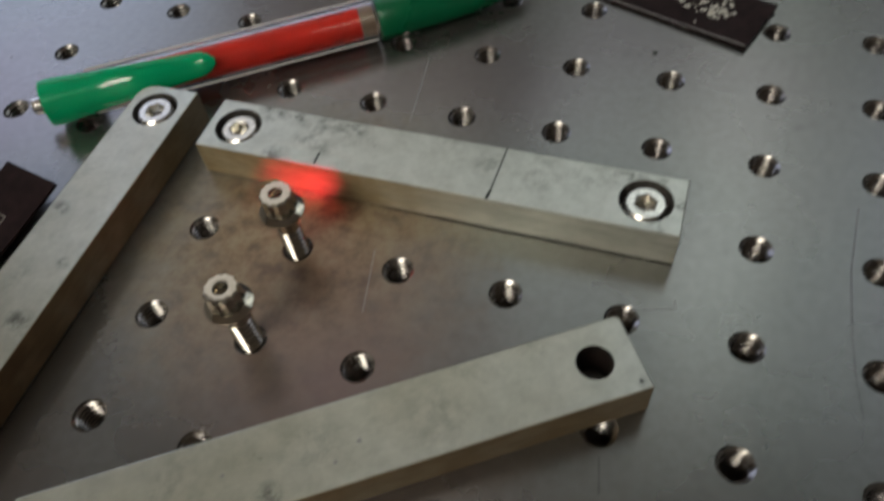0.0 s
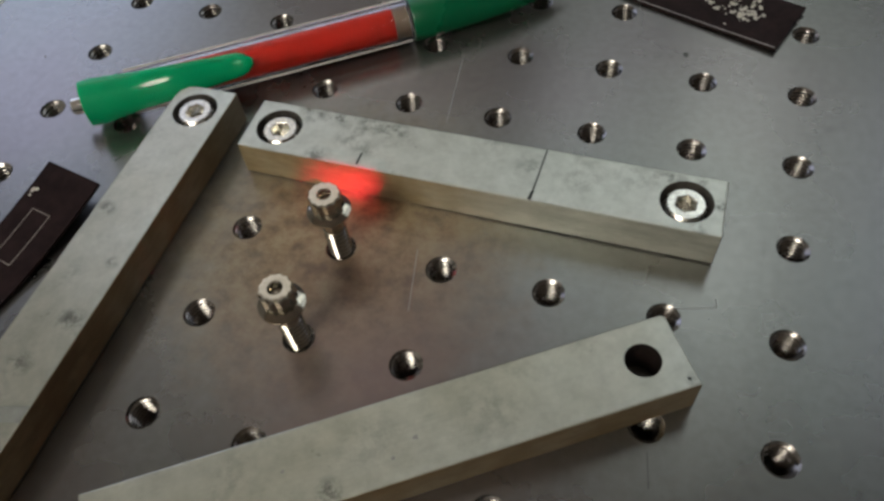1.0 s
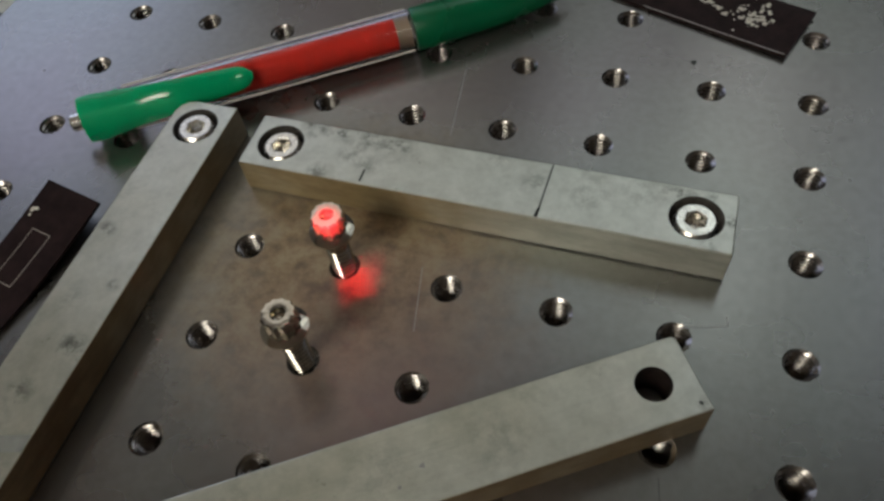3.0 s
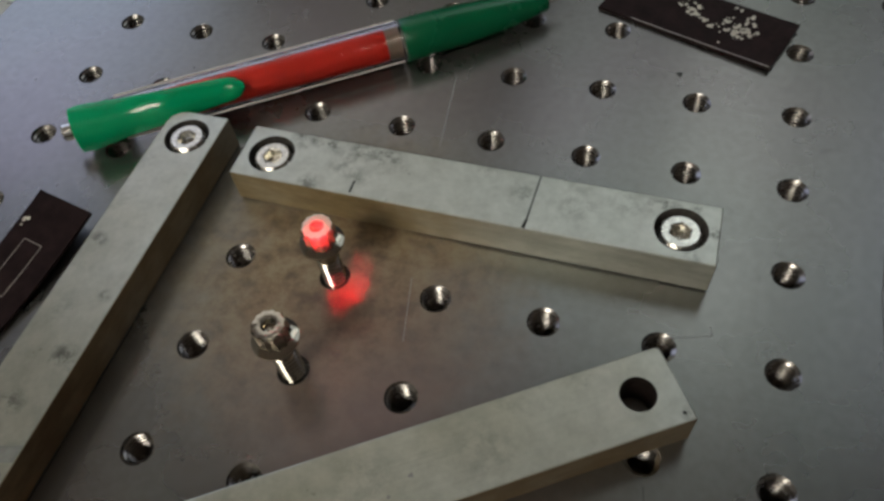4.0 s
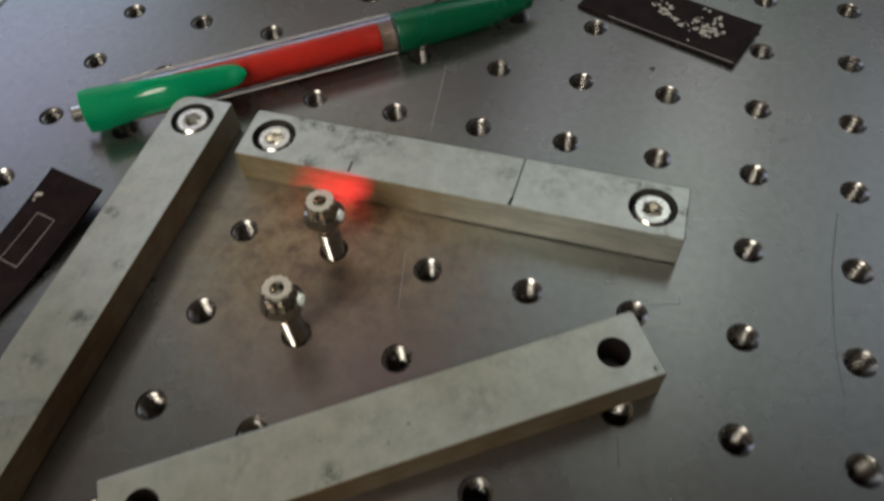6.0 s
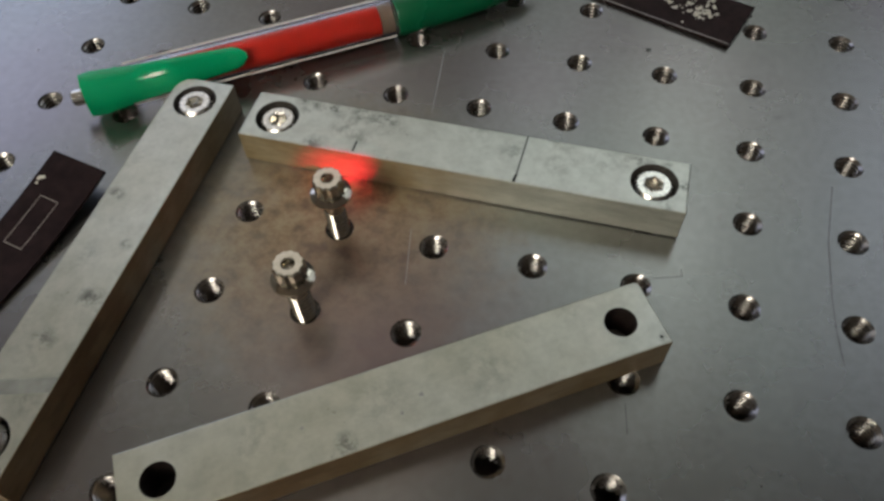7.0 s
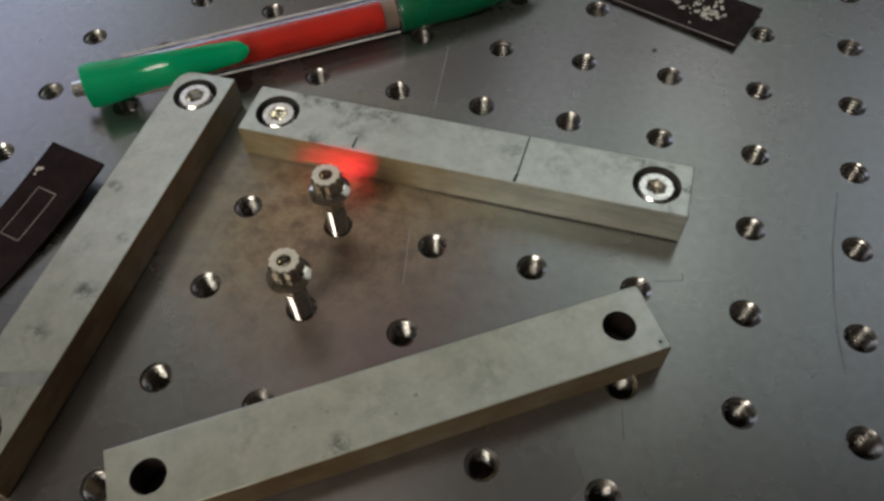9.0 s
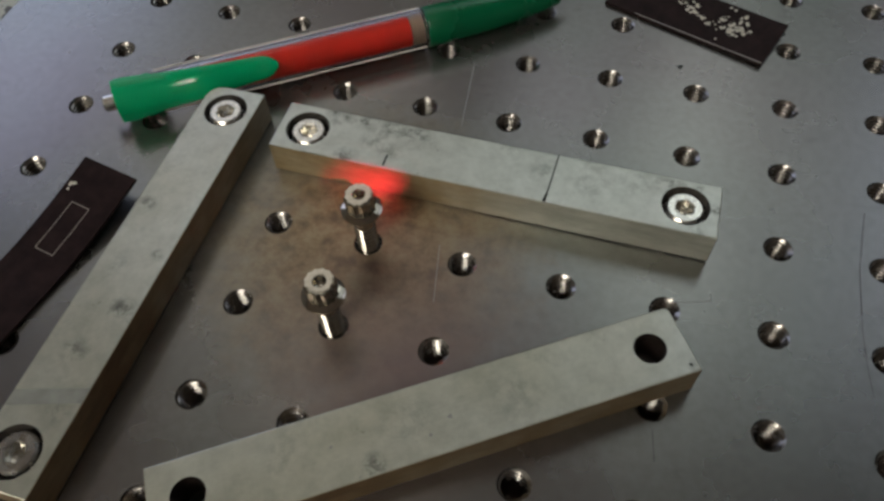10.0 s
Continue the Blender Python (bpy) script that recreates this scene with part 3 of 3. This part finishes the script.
def strips():
    # beside the bar: near end of the strip curls up
    def lift_a(x, y):
        return 0.0003 + 0.0050 * max(0.0, 1 - x / 0.036) ** 1.6
    # x along the strip away from the lifted end, y towards the far side
    m = Matrix.Translation((-0.0570, -0.0470, 0)) @ pose(0, 0, 0, 0, 0, 258.6)
    st = strip("black_strip", "black plastic strip with thin outlined box, one end curled up", m, 0.066, 0.0178, lift_a)
    on_strip("printed_box", st, FAINT, lift_a, line(0.0125, 0.0055, 0.0125, 0.0115, 0.0002) + line(0.0272, 0.0055, 0.0272, 0.0115, 0.0002)
             + line(0.0125, 0.0055, 0.0272, 0.0055, 0.0002) + line(0.0125, 0.0115, 0.0272, 0.0115, 0.0002), "thin white outlined box")
    rng = random.Random(4)
    on_strip("white_mark", st, WHITE, lift_a, [blob(0.0085, 0.0015, 0.0009, rng), blob(0.0098, 0.0018, 0.0005, rng), blob(0.0078, 0.0026, 0.0006, rng)], "small white mark")

    def lift_b(x, y):
        return 0.0003 + 0.0005 * (1 - x / 0.0526) ** 2
    m = Matrix.Translation((0.1172, 0.0405, 0)) @ pose(0, 0, 0, 0, 0, 160) @ Matrix.Translation((0, -0.0208, 0))
    st = strip("black_strip", "black plastic strip with flaked off-white print on the breadboard", m, 0.0525, 0.0208, lift_b)
    rng = random.Random(11)
    flakes = []
    runs = ((33, 7, 25, 10, 15), (30, 9, 24, 11.5, 8), (24, 11, 20, 13, 6), (20, 12, 17, 6, 10), (19, 1.6, 16, 2, 3),
            (11.5, 2.5, 14, 9, 10), (16, 10, 12, 14, 9), (12, 11, 7.5, 9, 7), (15, 13, 11, 14.5, 7), (18, 8, 14, 10, 4), (16.5, 17.5, 16, 18, 1),
            (15, 8, 9, 12, 10), (18, 13, 12, 11, 8), (10, 6, 13, 12, 7), (31, 5, 26, 7, 6))
    for x0, y0, x1, y1, count in runs:
        for k in range(count):
            f = (k + rng.random()) / count
            flakes.append(blob((x0 + (x1 - x0) * f + rng.uniform(-.8, .8)) / 1000, (y0 + (y1 - y0) * f + rng.uniform(-.8, .8)) / 1000,
                               rng.uniform(0.00025, 0.00085), rng))
    on_strip("flaked_print", st, WHITE, lift_b, flakes, "flaked off-white print")
    # the highlight on the strip's edge, painted as a thin pale line
    on_strip("edge_highlight", st, EDGE, lift_b, line(0.0004, 0.0206, 0.042, 0.0206, 0.0004, 30), "pale painted highlight along the edge")


# ---- marks on bars ----
def mark(name, parent, mat, x0, y0, x1, y1, w, label=""):
    bm = bmesh.new()
    for loop in line(x0, y0, x1, y1, w, 5):
        bm.faces.new([bm.verts.new((x, y, BAR_H + 0.00004)) for x, y in loop])
    part(name, bm, mat, parent, label, 0)


# ---- unseen laser rig added beside the camera; its aperture slides ----
APERTURE = []
SLIDE, APERTURE_Z = 0.013, -0.040
SLOT_TURN = radians(-32)
HALO_HOLES = [(-85, 0.0042, 0.00015), (-60, 0.0046, 0.00016), (-30, 0.0052, 0.00015), (0, 0.0056, 0.00013), (25, 0.0058, 0.00011),
         (-70, 0.0074, 0.00006), (-45, 0.0078, 0.00007), (-15, 0.0080, 0.00006)]


def laser_rig():
    base = thing("laser_rig", "unseen black rig of three lasers, added with a sliding aperture in front", "laser", LASER_POSE)
    for x in (0, BEAM_GAP, HALO_GAP):
        ob = part("laser_body", lathe([(0.0, 0.004), (0.006, 0.004), (0.0065, 0.005), (0.0065, 0.06), (0, 0.06)], 32), ANODISED, base)
        ob.location.x = x
    part("aperture_rail", box(-0.152, 0.022, -0.016, -0.012, -0.043, 0.03, 0.0005), ANODISED, base)
    part("body_clamp", box(-0.138, 0.008, -0.013, -0.0062, 0.01, 0.03, 0.0005), ANODISED, base)
    # added plate that blocks and shapes the beams
    plate = part("aperture_plate", box(-0.175, 0.030, -0.0118, 0.0118, 0, 0.00005), ANODISED, None, "added black sliding plate with slits and holes that shape the beams", 0)
    cuts = []
    # two slits of uneven length: a soft spot that fades towards one end
    for y, x0, x1, w in ((-0.11, -1.3, 0.62, 0.20), (0.11, -1.35, 0.64, 0.20)):
        sb = bmesh.new()
        rim = [(x0, -w * 0.12), (x0 * 0.5, -w * 0.3), (0.2, -w * 0.5), (x1, -w * 0.5), (x1, w * 0.5), (0.2, w * 0.5), (x0 * 0.5, w * 0.3), (x0, w * 0.12)]
        lo = [sb.verts.new((x / 1000, y2 / 1000, -0.01)) for x, y2 in rim]
        hi = [sb.verts.new((x / 1000, y2 / 1000, 0.01)) for x, y2 in rim]
        sb.faces.new(lo), sb.faces.new(hi)
        for k in range(len(rim)):
            t = (k + 1) % len(rim)
            sb.faces.new((lo[k], lo[t], hi[t], hi[k]))
        bmesh.ops.recalc_face_normals(sb, faces=sb.faces)
        slit = part("cutter", sb, ANODISED)
        slit.rotation_euler.z = SLOT_TURN
        slit.location = (-math.sin(SLOT_TURN) * y / 1000, math.cos(SLOT_TURN) * y / 1000, 0)
        cuts.append(slit)
    # the round hole on the line from the second beam to the bolt head, and pinholes for the added red halo at the
    # bolt's foot
    inv = LASER_POSE.inverted()
    def hole(gap, place, r, segs):
        way = inv @ place - Vector((gap, 0, 0))
        c = Vector((gap, 0, 0)) + way * (APERTURE_Z / way.z)
        ob = part("cutter", lathe([(0, -0.01), (r, -0.01), (r, 0.01), (0, 0.01)], segs), ANODISED)
        ob.location = (c.x - SLIDE, c.y, 0)
        cuts.append(ob)
    hole(BEAM_GAP, BOLT_AIM, 0.00025, 32)
    for deg, dist, r in HALO_HOLES:
        hole(HALO_GAP, Vector((0.025 + dist * math.cos(radians(deg)), -0.050 + dist * math.sin(radians(deg)), 0)), r, 16)
    carved(plate, cuts)
    plate.parent = base
    APERTURE.append(plate)
    up = LASER_POSE.to_3x3() @ Vector((0, 1, 0))
    grip = LASER_EYE + LASER_POSE.to_3x3() @ Vector((0, 0, 0.020)) - up * 0.0165
    post = thing("laser_post", "unseen black post added to hold the laser rig up", "post", Matrix.Translation((grip.x, grip.y, 0)))
    part("post_rod", lathe([(0, 0.006), (0.004, 0.006), (0.004, grip.z), (0, grip.z)], 24), ANODISED, post)
    part("post_foot", lathe([(0, 0), (0.014, 0), (0.014, 0.005), (0.013, 0.006), (0, 0.006)], 32), ANODISED, post)


# ---- build ----
room()
unseen_ceiling_light(-0.55, -1.65, 90, 0.62, 1.0, LAMP)
# unseen panels added so that plate, bars and bolt tops reflect them
unseen_ceiling_light(-0.97, 1.15, 90, 1.0, 1.05, WARM)
unseen_ceiling_light(-0.40, 0.37, 90, 0.36, 0.50, WARM)
unseen_ceiling_light(-0.10, 1.50, 90, 1.40, 0.38, DIM)
unseen_ceiling_light(0.33, 1.50, 90, 1.40, 0.34, PANEL)
unseen_ceiling_light(0.67, 1.50, 90, 1.50, 0.20, DIM)
unseen_ceiling_light(1.10, 1.68, 90, 1.50, 0.50, COOL)
breadboard()
bar_b = steel_bar("grey steel bar with dark scribed line, laser spot on its side", pose(0.0502, -0.0254, 0.0004, 0, 0, -0.2), True, (), HALF_CLEAN, SCUFFED)
bar_a = steel_bar("grey steel bar with one clipped corner, screwed down", pose(-0.0247, -0.0742, 0.0001, 0, 0, 90), True, ((1, 1, 0.0045),), BROWN_SIDE, SHADED_SCUFFED)
bar_c = steel_bar("loose grey steel bar with plain empty holes, lying askew", pose(0.0555, -0.0943, 0.0001, 0, 0, 34.06), False, ((1, 1, 0.0012),), BROWN_SIDE, SHADED_STAINED)
for x, y, turn in ((0.0002, -0.0253, 10), (0.1000, -0.0256, 25), (-0.0249, -0.0244, 40), (-0.0247, -0.1242, 5)):
    socket_screw(pose(x, y, 0.0045, 0, 0, turn))
flange_bolt(pose(0.025, -0.050, -0.0011, 0, 0, 0), "shiny twelve-point flange bolt standing in a hole, lit by the laser")
flange_bolt(pose(0.025, -0.075, -0.0007, 0, 0, 8), "shiny twelve-point flange bolt standing in a threaded hole")
pen()
strips()
mark("scribed_line", bar_b, INK, 0.0163, -0.0078, 0.0168, 0.0078, 0.00042, "dark scribed line")
mark("scribed_line", bar_b, INK, 0.0160, -0.0078, 0.0164, -0.0052, 0.0007)
mark("short_mark", bar_b, INK, -0.0262, -0.0072, -0.0262, -0.0035, 0.0006, "short dark mark")
def pads(name, parent, mat, loops, z, label=""):
    """Thin flat marks on a surface at height z of their parent."""
    bm = bmesh.new()
    for loop in loops:
        bm.faces.new([bm.verts.new((x, y, z)) for x, y in loop])
    for f in bm.faces:
        f.normal_update()
        if f.normal.z < 0:
            f.normal_flip()
    return part(name, bm, mat, parent, label, 0)


def wear():
    rng = random.Random(7)
    zt = BAR_H + 0.00004
    pads("grey_smear", bar_a, GRIME, [[(-0.0380, 0.0079), (-0.0417, 0.0079), (-0.0370, -0.0079), (-0.0334, -0.0079)]], zt, "dull grey smear")
    pads("dark_chip", bar_c, INK, [blob(0.0562, -0.0062, 0.0006, rng)], zt, "small dark chipped spot")
    pads("pale_nick", bar_c, SCRATCH_PALE, [blob(0.004, -0.001, 0.0006, rng), blob(-0.021, 0.0005, 0.0005, rng), blob(-0.001, -0.0035, 0.0004, rng)], zt, "pale worn nicks")
    board = bpy.data.objects["breadboard"]
    def track(mat, pts, w):
        loops = []
        for (x0, y0), (x1, y1) in zip(pts, pts[1:]):
            loops += line(x0 / 1000, y0 / 1000, x1 / 1000, y1 / 1000, w / 1000, 4)
        pads("scratch", board, mat, loops, 0.00004)
    track(SCRATCH_DARK, ((145.6, -8), (144.2, -26), (144.5, -42.5), (145.3, -52), (146.6, -60)), 0.25)
    track(SCRATCH_DARK, ((101, -80.4), (102.3, -87.3)), 0.3)
    track(SCRATCH_PALE, ((34.1, 22.3), (37.3, -5.1)), 0.3)
    track(SCRATCH_PALE, ((46.2, -62.4), (42.9, -45.9)), 0.2)
    track(SCRATCH_PALE, ((100.8, -47.4), (106, -46), (110.4, -44.6), (109.9, -42.5)), 0.25)
    pads("spot", board, INK, [blob(0.0945, 0.0352, 0.001, rng)], 0.00004)
    pads("spot", board, SCRATCH_PALE, [blob(-0.0913, -0.0056, 0.0006, rng)], 0.00004)


wear()
laser_rig()


def motions():
    # the added plate slides across the fixed beams, in place of one laser that shifts: spot on the bar, then on the
    # bolt head, then on the bar again
    on_bar, on_bolt = pose(0, 0, APERTURE_Z), pose(SLIDE, 0, APERTURE_Z)
    walk(APERTURE[0], [(0, on_bar), (2.1, on_bar), (2.2, on_bolt), (4.8, on_bolt), (4.9, on_bar), (10, on_bar)])


motions()
